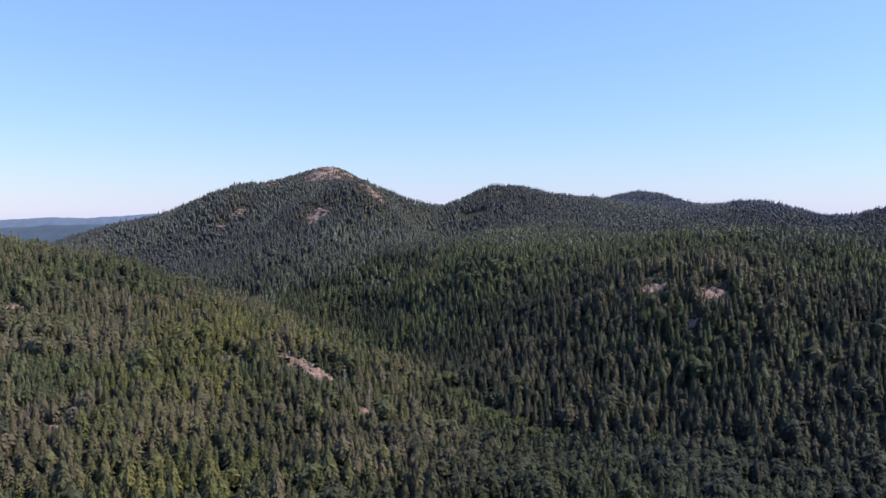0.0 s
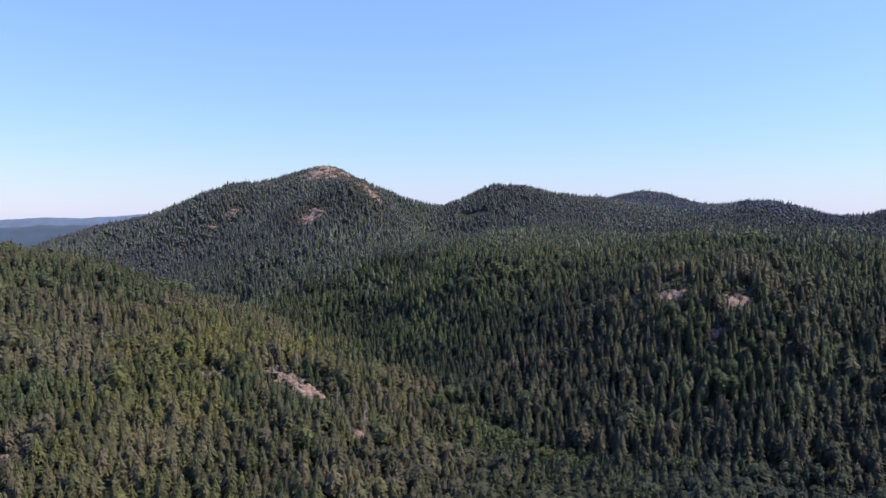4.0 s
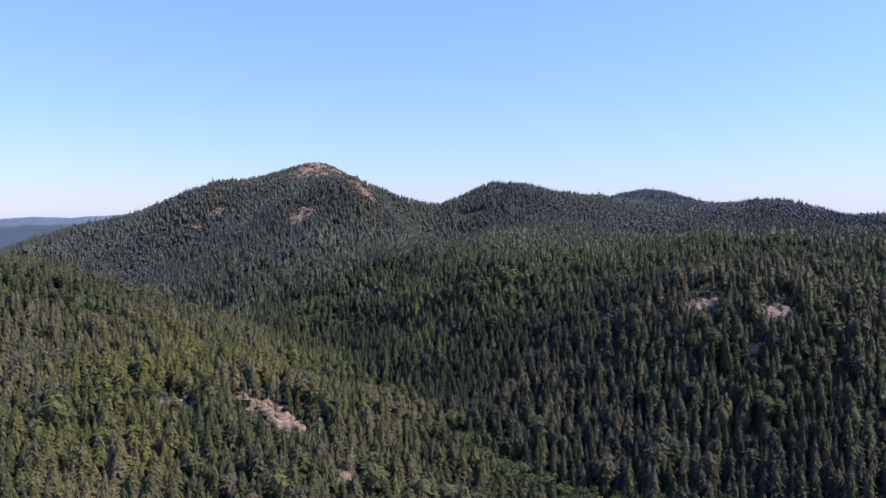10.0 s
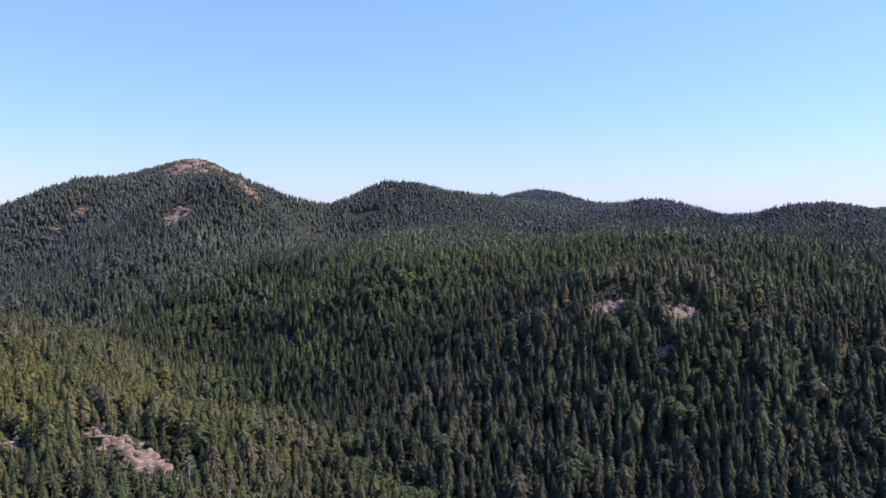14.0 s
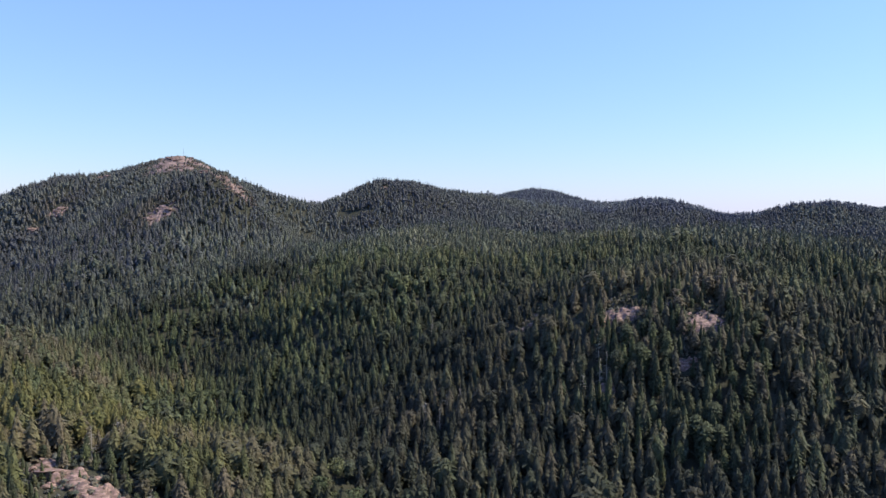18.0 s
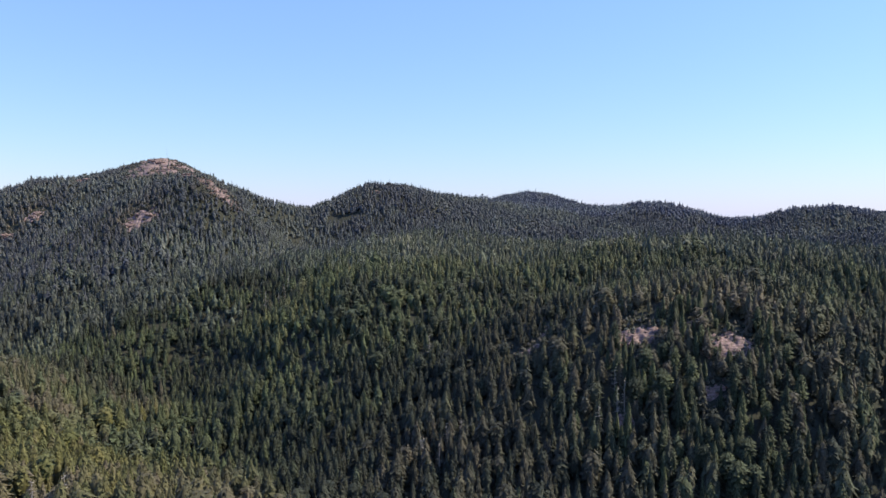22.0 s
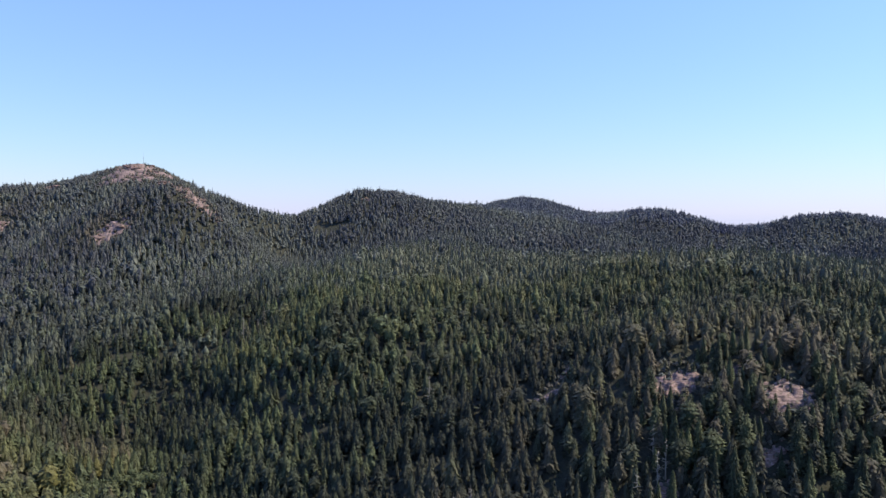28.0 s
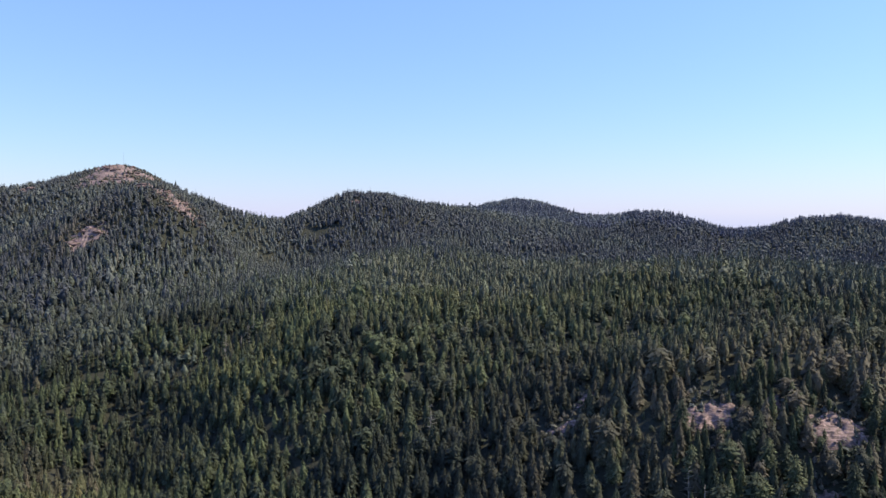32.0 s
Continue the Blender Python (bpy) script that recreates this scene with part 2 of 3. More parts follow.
bare_patch(102, 1234, 4, 3, 0)
# knoll
bare_patch(158.5, 508.5, 10.5, 5.5, -22)
bare_patch(195, 487, 11, 5.5, -16)
bare_patch(182, 503, 4, 2.5, 0)
bare_patch(136, 477, 3.5, 2.5, 0)
bare_patch(177, 472, 5, 2.2, 0)
bare_patch(127, 551, 4, 2.5, 0)
# spur
bare_patch(-77, 402, 17, 6.5, -37)
bare_patch(-125, 399, 7, 5.5, -20)
bare_patch(-98, 414, 5, 4, 0)
bare_patch(-40, 367, 6.5, 4.2, -30)
bare_patch(-236, 488, 5, 3, 0)
bare_patch(-301, 476, 6, 4, 0)
bare_patch(-177, 308, 7, 4, 0)
bare_patch(115, 543, 8, 2.2, -22)


def ground_height(x, y):
    x, y = np.asarray(x, float), np.asarray(y, float)
    z = np.full(np.broadcast(x, y).shape, BASE)
    for hx, hy, r, h in HILLS:
        z = z + h * np.exp(-((x - hx) ** 2 + (y - hy) ** 2) / r ** 2)
    far = np.clip((np.hypot(x - 150, y - 700) - 1300) / 1500, 0, 1)
    z = z - 70 * far
    rough = 1 - 0.65 * np.clip((y - 850) / 200, 0, 1)
    return z + rough * ((vnoise(x, y, 60, 3) - 0.5) * 6 + (vnoise(x, y, 23, 4) - 0.5) * 3.5 + (vnoise(x, y, 9, 5) - 0.5) * 1.2)


CREEK = ((-90, 690), (-64, 584), (-20, 490), (10, 440), (47, 427), (72, 412), (120, 398), (240, 376))


def creek_side(x, y):
    """Metres from the creek: positive on the side of the spur, negative on that of the knoll."""
    cx, cy = np.array(CREEK, float).T
    return np.where(y > 438, np.interp(-y, -cy, cx) - x, np.interp(x, cx, cy) - y)


def bareness(x, y):
    """1 in the middle of a bare patch, 0 at its rim and outside."""
    b = np.zeros(np.broadcast(x, y).shape)
    for px, py, rx, ry, a in BARE:
        dx, dy = x - px, y - py
        u, v = (dx * math.cos(a) + dy * math.sin(a)) / rx, (dy * math.cos(a) - dx * math.sin(a)) / ry
        b = np.maximum(b, 1.45 - 1.25 * np.hypot(u, v))
    return np.clip(b, 0, 1)


def axis(edges):
    """Coordinates along one axis: (start, end, step) stretches joined up."""
    return np.unique(np.concatenate([np.arange(a, b, s) for a, b, s in edges] + [[edges[-1][1]]]))


gx = axis(((-4900, -1000, 150), (-1000, -450, 16), (-450, 450, 7), (450, 1300, 14), (1300, 4900, 150)))
gy = axis(((-4900, -200, 200), (-200, 230, 14), (230, 700, 7), (700, 1750, 12), (1750, 4900, 120)))
X, Y = np.meshgrid(gx, gy, indexing="ij")
land = new("ground", mesh_of("ground", np.stack([X, Y, ground_height(X, Y)], -1).reshape(-1, 3), grid_tris(len(gx), len(gy)), bare=(bareness(X, Y) * np.where(Y > 900, 0.78, 1)).ravel()))
land.data.materials.append(floor_mat)
land.data.polygons.foreach_set("use_smooth", np.ones(len(land.data.polygons), bool))
tagged(land, "hilly forest floor of brown duff, moss and bare pink rock", "ground", kind="structure")


def far_ridge(points, y, depth, foot, colour):
    """A far wooded ridge across the view: crest heights along x, sloping down to both sides."""
    xs = np.linspace(points[0][0], points[-1][0], 160)
    crest = np.interp(xs, [p[0] for p in points], [p[1] for p in points])
    crest = crest + (vnoise(xs, 0 * xs, 120, 8) - 0.5) * 10 + (vnoise(xs, 0 * xs, 30, 9) - 0.5) * 4
    rows = np.linspace(-1, 1, 9)
    V = np.stack([np.repeat(xs[:, None], 9, 1), y + depth * rows[None] + 0 * xs[:, None], foot + (crest[:, None] - foot) * (1 - rows[None] ** 2)], -1)
    ob = new("backdrop", mesh_of("backdrop", V.reshape(-1, 3), grid_tris(160, 9)))
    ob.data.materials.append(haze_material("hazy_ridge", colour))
    return tagged(ob, "far wooded ridge, blue with distance haze", "backdrop", kind="structure")


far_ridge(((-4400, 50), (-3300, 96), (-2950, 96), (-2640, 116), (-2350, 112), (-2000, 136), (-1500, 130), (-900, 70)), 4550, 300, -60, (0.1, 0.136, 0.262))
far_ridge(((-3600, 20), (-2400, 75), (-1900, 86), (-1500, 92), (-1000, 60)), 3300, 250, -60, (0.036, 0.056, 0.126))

# ---- trees ----
rng = np.random.default_rng(7)


def profile(h, form):
    """Crown radius as a share of its widest, at height h of the tree."""
    if form == "fir":
        return np.clip((1 - h) / 0.88, 0, 1) ** 0.68 * np.clip((h - 0.02) / 0.1, 0.4, 1)
    if form == "old":
        return np.clip((1.02 - h) / 0.6, 0, 1) ** 0.6 * np.clip((h - 0.1) / 0.3, 0.25, 1)
    return np.sqrt(np.clip(1 - ((h - 0.62) / 0.4) ** 2, 0.02, 1))


def conifer_crown(r, form, whorls, per, core, rings=3, folded=False, full=0.72):
    """Boughs in whorls round the stem, over a lumpy inner cone. Height 1, widest radius 1."""
    V, F, low = [], [], {"fir": 0.05, "old": 0.14, "pine": 0.26}[form]
    for k in range(whorls):
        h = low + ((0.965 if whorls > 3 else 0.6) - low) * (k / (whorls - 1)) ** 0.9
        skip = 0.2 if form == "old" else 0.05
        for j in range(per):
            if r.random() < skip:
                continue
            hh = h + r.uniform(-0.5, 0.5) / max(whorls, 5)
            a = 2 * math.pi * (j + 0.5 * (k % 2) + r.uniform(-0.4, 0.4)) / per
            R = float(profile(np.array(min(hh, 0.985)), form)) * (r.uniform(0.72, 1.14) if form == "fir" else r.uniform(0.5, 1.2)) + 0.05
            rise = (0.9 + 0.5 * r.random()) / max(whorls, 4) * (1.0 if form == "fir" else 0.65)
            w = R * 1.9 / per * r.uniform(0.7, 1.15) + 0.02
            ca, sa, m, q = math.cos(a), math.sin(a), len(V), 0.42
            tip = (R * ca, R * sa, hh - rise * r.uniform(-0.15, 0.5))
            left = (q * R * ca - w * sa, q * R * sa + w * ca, hh + rise * r.uniform(0.6, 1.1))
            right = (q * R * ca + w * sa, q * R * sa - w * ca, hh + rise * r.uniform(0.6, 1.1))
            if folded:
                V += [(q * R * ca, q * R * sa, hh + rise * 1.2), tip, (0.7 * R * ca - w * 0.8 * sa, 0.7 * R * sa + w * 0.8 * ca, hh - rise * 0.3), (0.7 * R * ca + w * 0.8 * sa, 0.7 * R * sa - w * 0.8 * ca, hh - rise * 0.3)]
                F += [(m, m + 2, m + 1), (m, m + 1, m + 3)]
            else:
                V += [tip, left, right]
                F += [(m, m + 2, m + 1)]
    m = len(V)
    for k in range(rings):
        h = low + 0.02 + (0.9 - low) * k / rings
        wide = (full if k else full - 0.2) * float(profile(np.array(h + 0.02), form))
        for i in range(core):
            a, b = 2 * math.pi * (i + 0.5 * (k % 2)) / core, wide * r.uniform(0.8, 1.2)
            V.append((b * math.cos(a), b * math.sin(a), h + r.uniform(-0.03, 0.03)))
    V.append((0, 0, 1.0 if whorls > 3 else 0.88))
    for k in range(rings - 1):
        for i in range(core):
            p, q = m + k * core + i, m + k * core + (i + 1) % core
            F += [(p, q, p + core), (q, q + core, p + core)]
    p = m + (rings - 1) * core
    F += [(p + i, p + (i + 1) % core, m + rings * core) for i in range(core)]
    return np.array(V), np.array(F)


FORMS = ("fir", "old", "fir", "pine")


def templates(count, whorls, per, core, rings, full=0.72):
    """Crowns of each form in turn: slender firs, open old firs and round-headed pines."""
    return [(FORMS[i % 4], *conifer_crown(np.random.default_rng(100 + i), FORMS[i % 4], whorls, per, core, rings, False, full)) for i in range(count)]


LOD_NEAR, LOD_HALF = templates(16, 13, 8, 6, 3, 0.74), templates(16, 9, 6, 5, 2, 0.76)
LOD_MID, LOD_FAR, LOD_LOW = templates(12, 6, 5, 4, 2, 0.8), templates(12, 4, 4, 4, 2, 0.8), templates(8, 2, 3, 3, 2, 0.95)


def scatter(x0, x1, y0, y1, step):
    """Jittered places over a rectangle."""
    xs, ys = np.arange(x0, x1, step), np.arange(y0, y1, step)
    px, py = np.meshgrid(xs, ys, indexing="ij")
    px = px + rng.uniform(-0.48, 0.48, px.shape) * step + ((np.arange(len(ys)) % 2) * 0.5 * step)[None]
    py = py + rng.uniform(-0.48, 0.48, py.shape) * step
    return (px + rng.normal(0, 0.3, px.shape) * step).ravel(), (py + rng.normal(0, 0.3, py.shape) * step).ravel()


def stand(px, py):
    """Which places bear a tree, and its height, width, tint and dryness, by the lie of the land. Tint also holds
    painted shade and light, and trees before bare rock are kept low for the camera.
    """
    bare = bareness(px, py)
    keep = rng.random(px.shape) > np.clip(bare * 2.5 * np.where(py > 900, np.clip(vnoise(0.35 * px, py, 9, 22) * 3.6 - 1.0, 0, 1), 1), 0, np.where(py > 900, 0.64, 0.95))
    big = np.clip((px + 10) / 60, 0, 1) * np.clip((505 - py) / 40, 0, 1) * (creek_side(px, py) < 0)
    keep &= rng.random(px.shape) > np.clip((vnoise(px, py, 26, 21) - 0.8) * 3, 0, 0.3) * (1 - big)
    keep &= rng.random(px.shape) > 0.15 * (vnoise(px, py, 13, 23) < 0.36)
    side = creek_side(px, py)
    keep &= np.hypot((px + 74) / 11, (py - 594) / 13) > 1
    keep &= (np.abs(side + 3) > 3) | (py > 450) | (px > 200)
    keep &= (side < -2) | (side > 17) | (py > 450) | (px < 2) | (px > 84)
    px, py, bare = px[keep], py[keep], bare[keep]
    n = len(px)
    patch, fine = vnoise(px, py, 85, 31), vnoise(px, py, 22, 32)
    H = 6.8 + 3.4 * patch + 4.0 * fine + np.where(py > 900, 1.5, 4.5) * (vnoise(px, py, 10, 33) - 0.5) + rng.normal(0, 1.7, n)
    H = np.where(rng.random(n) < 0.1, H * np.where(py > 900, 1.15, 1.3), H) * (1 + 0.36 * big[keep])
    H = np.clip(H * (1 - 0.6 * (bareness_near(px, py))), 4, 21) * np.where(py > 1000, 0.78, 1) * (1 - 0.62 * np.exp(-((px + 225) ** 2 + (py - 1295) ** 2) / 75 ** 2))
    crest = np.clip((px - 60) / 50, 0, 1) * np.clip((py - 495) / 20, 0, 1) * np.clip((700 - py) / 80, 0, 1)
    H = H * (1 - 0.14 * crest)
    here = ground_height(px, py)
    # Trees on the camera's line to bare rock are shortened so that it shows.
    for bx, by, rx, ry, a in BARE:
        front = (np.abs(px - bx - (bx + 2) / (by - 190) * (py - by)) < rx * 0.95 + 1) & (py < by) & (py > by - ry - 15) & (rx > 4.4) & (by < 900)
        room = float(ground_height(bx, by)) - here + 0.28 * (by - py) * 0.6 - 1.0
        H = np.where(front, np.minimum(H, np.maximum(room, (3.0 if bx < 0 else 5.0) + 4.0 * rng.random(n))), H)
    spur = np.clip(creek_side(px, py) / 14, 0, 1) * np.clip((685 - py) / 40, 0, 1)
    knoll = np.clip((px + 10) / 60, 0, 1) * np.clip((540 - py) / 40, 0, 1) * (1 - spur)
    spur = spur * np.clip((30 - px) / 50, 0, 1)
    # Offsets by place put the creek's shade and light on dim slopes into tint.
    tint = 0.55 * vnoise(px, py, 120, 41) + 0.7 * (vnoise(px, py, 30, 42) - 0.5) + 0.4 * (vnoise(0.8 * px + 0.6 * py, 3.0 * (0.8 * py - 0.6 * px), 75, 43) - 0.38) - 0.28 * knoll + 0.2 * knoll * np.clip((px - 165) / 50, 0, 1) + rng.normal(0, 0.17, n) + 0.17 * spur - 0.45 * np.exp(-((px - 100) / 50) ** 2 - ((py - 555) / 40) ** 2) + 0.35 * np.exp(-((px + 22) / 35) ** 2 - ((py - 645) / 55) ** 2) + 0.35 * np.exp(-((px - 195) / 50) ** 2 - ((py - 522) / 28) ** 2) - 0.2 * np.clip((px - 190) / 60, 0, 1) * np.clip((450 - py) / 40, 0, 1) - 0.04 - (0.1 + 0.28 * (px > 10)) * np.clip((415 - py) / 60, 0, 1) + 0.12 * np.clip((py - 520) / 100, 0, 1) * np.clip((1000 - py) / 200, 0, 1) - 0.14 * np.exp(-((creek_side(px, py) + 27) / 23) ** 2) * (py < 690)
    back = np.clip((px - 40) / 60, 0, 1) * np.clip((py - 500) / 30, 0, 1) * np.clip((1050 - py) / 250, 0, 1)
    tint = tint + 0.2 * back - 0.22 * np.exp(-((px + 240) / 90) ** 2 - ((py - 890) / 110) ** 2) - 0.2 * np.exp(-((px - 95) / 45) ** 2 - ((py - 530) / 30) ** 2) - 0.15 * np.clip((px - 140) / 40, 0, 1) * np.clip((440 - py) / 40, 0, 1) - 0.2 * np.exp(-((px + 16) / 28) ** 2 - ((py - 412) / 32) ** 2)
    dry = 0.1 * spur * rng.random(n) + 0.55 * np.exp(-((px - 190) / 55) ** 2 - ((py - 512) / 32) ** 2) * (0.4 + rng.random(n)) + 0.2 * back * rng.random(n) + 0.5 * knoll * rng.random(n) ** 2 + np.clip((vnoise(px, py, 45, 51) - 0.66) * 2.0, 0, 0.6) * (0.12 + 0.88 * spur) + spur * 0.7 * np.clip((vnoise(px, py, 34, 52) - 0.38) * 2.4, 0, 1) * rng.random(n) + np.where(rng.random(n) < 0.008 + 0.07 * spur, rng.uniform(0.2, 0.6, n), 0) + np.where(rng.random(n) < 0.45, 0.7 * bareness_near(px, py), 0)
    for cx, cy, r in ((-236, 490, 17), (-90, 420, 16), (-108, 431, 15), (-86, 436, 14), (-44, 374, 12), (150, 525, 16), (210, 500, 16), (-120, 330, 22), (-22, 714, 13), (-100, 640, 12), (55, 497, 9), (-190, 1020, 26), (-355, 1160, 26)):
        dry = dry + np.where(rng.random(n) < 0.65, 0.65 * np.exp(-((px - cx) ** 2 + (py - cy) ** 2) / r ** 2), 0)
    return px, py, H, np.clip(tint, 0, 1), np.clip(dry, 0, 0.85)


def bareness_near(x, y):
    b = np.zeros(np.shape(x))
    for px, py, rx, ry, a in BARE:
        b = np.maximum(b, 1.9 - np.hypot(x - px, y - py) / (0.5 * (rx + ry)))
    return np.clip(b, 0, 1)


def aged(x, y):
    """The share of open old crowns: high on the dry knoll and summit, low in the valley."""
    knoll = np.exp(-((x - 190) / 95) ** 2 - ((y - 480) / 60) ** 2)
    dry = np.clip((vnoise(x, y, 70, 81) - 0.55) * 3, 0, 0.5)
    return np.clip(0.1 + 0.15 * knoll + dry + 0.5 * bareness_near(x, y), 0, 0.8)


def woods(name, label, lod, material, px, py, H, tint, dry):
    """One joined mesh of many trees."""
    kind = 2 * rng.integers(0, len(lod) // 2, len(px)) + (rng.random(len(px)) < np.maximum(aged(px, py), 0.25 * (lod is LOD_FAR)))
    z, turn, lean = ground_height(px, py) - 0.3, rng.uniform(0, 2 * math.pi, len(px)), rng.normal(0, 0.02, (2, len(px)))
    Vs, Fs, Ts, Ds, base = [], [], [], [], 0
    for k, (form, V, F) in enumerate(lod):
        s = np.nonzero(kind == k)[0]
        if not len(s):
            continue
        broad = 1 + 0.2 * np.clip(creek_side(px[s], py[s]) / 20, 0, 1) * (py[s] < 600)
        R = broad * (H[s] * {"fir": 0.2, "old": 0.205, "pine": 0.22}[form] + 0.8) * rng.uniform(0.65, 1.42, len(s)) + (0.45 if lod is LOD_FAR else 0.0)
        c, sn = np.cos(turn[s])[:, None], np.sin(turn[s])[:, None]
        hz = V[None, :, 2] * H[s][:, None]
        x = (V[None, :, 0] * c - V[None, :, 1] * sn) * R[:, None] + px[s][:, None] + lean[0, s][:, None] * hz
        y = (V[None, :, 0] * sn + V[None, :, 1] * c) * R[:, None] + py[s][:, None] + lean[1, s][:, None] * hz
        Vs.append(np.stack([x, y, hz + z[s][:, None]], -1).reshape(-1, 3))
        Fs.append((F[None] + (base + np.arange(len(s)) * len(V))[:, None, None]).reshape(-1, 3))
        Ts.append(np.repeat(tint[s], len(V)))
        Ds.append(np.repeat(dry[s], len(V)))
        base += len(s) * len(V)
    ob = new(name, mesh_of(name, np.concatenate(Vs), np.concatenate(Fs), tint=np.concatenate(Ts), dry=np.concatenate(Ds)))
    ob.data.materials.append(material)
    ob.data.polygons.foreach_set("use_smooth", np.ones(len(ob.data.polygons), bool))
    return tagged(ob, label, "forest", kind="stuff")


def in_view(px, py):
    """The wedge of country that the flight looks over."""
    right = np.maximum(0.69 * (py - 110) + 130, 1.05 * (py - 285) + 130)
    return (px > -0.68 * py - 90) & (px < right)


def reach(px, py):
    """How near the flight comes to a place that it still looks at."""
    return np.where(py > 515, np.hypot(px, py - 285), np.hypot(px, 230))


def planted(area, step, nearest, furthest):
    px, py = scatter(*area, step)
    d = reach(px, py) + 110 * (vnoise(px, py, 35, 71) - 0.5) + 60 * (vnoise(px, py, 9, 72) - 0.5)
    ok = in_view(px, py) & (d >= nearest) & (d < furthest)
    return stand(px[ok], py[ok])


def tree_empty(name, label, category, group):
    ob = new(name)
    ob.empty_display_size = 1.0
    return tagged(ob, label, category, group)


def stem(height, radius, sides=7, rings=5, bend=0.0, seed=0):
    """A tapered trunk with a slight sweep."""
    r = np.random.default_rng(seed)
    k = np.linspace(0, 1, rings)
    off = np.cumsum(r.normal(0, bend, (rings, 2)), 0)
    a = np.arange(sides) * 2 * math.pi / sides
    rad = radius * (1.25 - 1.2 * k ** 0.8)
    V = np.stack([off[:, :1] + rad[:, None] * np.cos(a), off[:, 1:] + rad[:, None] * np.sin(a), k[:, None] * height + 0 * a - 0.03 * height * (k[:, None] == 0)], -1).reshape(-1, 3)
    F = []
    for i in range(rings - 1):
        for j in range(sides):
            p, q = i * sides + j, i * sides + (j + 1) % sides
            F += [(p, q, q + sides), (p, q + sides, p + sides)]
    return V, np.array(F)


# ---- woods ----
near = planted((-430, 520, 250, 760), 4.6, 0, 310)
single = np.hypot(near[0] - 172, near[1] - 470) < 46
single |= np.hypot(near[0] + 84, near[1] - 388) < 34
chosen = np.nonzero(single)[0]
chosen = chosen[np.argsort(near[1][chosen] % 1.0)][:300]
rest = np.ones(len(near[0]), bool)
rest[chosen] = False
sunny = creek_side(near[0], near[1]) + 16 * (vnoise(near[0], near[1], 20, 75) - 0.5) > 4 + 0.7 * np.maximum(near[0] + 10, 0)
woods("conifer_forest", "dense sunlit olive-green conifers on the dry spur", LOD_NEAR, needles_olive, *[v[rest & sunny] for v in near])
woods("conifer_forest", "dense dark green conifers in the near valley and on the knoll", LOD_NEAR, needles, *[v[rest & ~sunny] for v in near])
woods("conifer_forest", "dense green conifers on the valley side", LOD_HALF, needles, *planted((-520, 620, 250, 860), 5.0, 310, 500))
ux, uy = scatter(-330, 420, 285, 800, 4.2)
ok = in_view(ux, uy) & (reach(ux, uy) < 480) & (bareness(ux, uy) < 0.25) & (rng.random(len(ux)) < 0.8)
ux, uy = ux[ok], uy[ok]
# The low tint paints the gaps between trees as dark as shade.
under = woods("undergrowth", "low dark green saplings and shrubs between the trunks", LOD_LOW, needles, ux, uy, rng.uniform(1.6, 4.2, len(ux)), np.clip(rng.normal(0.12, 0.15, len(ux)), 0, 1), np.clip(rng.normal(0.1, 0.2, len(ux)), 0, 0.7))
tagged(under, category="shrubs")
steep = stand(*scatter(-215, 60, 955, 1130, 6.0))
woods("conifer_forest", "dense conifers on the steep shoulder below the summit, tinted grey-green for haze", LOD_MID, needles_far_hazed, *steep)
middle = planted((-760, 900, 250, 1180), 5.0, 500, 860)
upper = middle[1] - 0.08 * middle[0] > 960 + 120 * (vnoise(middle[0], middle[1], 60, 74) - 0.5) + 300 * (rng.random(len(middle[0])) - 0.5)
woods("conifer_forest", "dense green conifers on the middle slope, tinted paler for haze", LOD_MID, needles_mid_hazed, *[v[~upper] for v in middle])
woods("conifer_forest", "conifers on the upper slope below the summit, tinted blue-green for haze", LOD_MID, needles_far_hazed, *[v[upper] for v in middle])
far = planted((-1150, 1600, 500, 1720), 4.9, 860, 3000)
lee = (far[1] > 1345) & ((far[0] < 210) | (far[0] > 840))
kept = ~lee | (rng.random(len(lee)) < 0.15)
far = [v[kept] for v in far]
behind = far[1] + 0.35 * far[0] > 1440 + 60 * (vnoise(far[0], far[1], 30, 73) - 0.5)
woods("conifer_forest", "dense conifers on the summit ridge, tinted blue-green for haze", LOD_FAR, needles_far_hazed, *[v[~behind] for v in far])
woods("conifer_forest", "conifers on the hills behind, tinted blue-violet for haze", LOD_FAR, needles_blue_hazed, *[v[behind] for v in far])

below = stand(*scatter(-330, 330, -200, 252, 5.2))
woods("conifer_forest", "dense green conifers on the near valley floor", LOD_FAR, needles, *below)

# single firs round the bare rock of the knoll and the spur
fir_kinds = []
for i in range(8):
    form = ("fir", "fir", "old", "fir", "pine", "fir", "old", "fir")[i]
    V, F = conifer_crown(np.random.default_rng(300 + i), form, 22, 9, 7, 4, True, 0.55)
    crown = mesh_of("crown", V * np.array((0.18 if form == "fir" else 0.22, 0.18 if form == "fir" else 0.22, 1.0)), F)
    crown.materials.append(needles_single)
    V, F = stem(0.93, 0.017, 6, 4, 0.002, i)
    trunk = mesh_of("trunk", V, F)
    trunk.materials.append(bark)
    fir_kinds.append((crown, trunk))
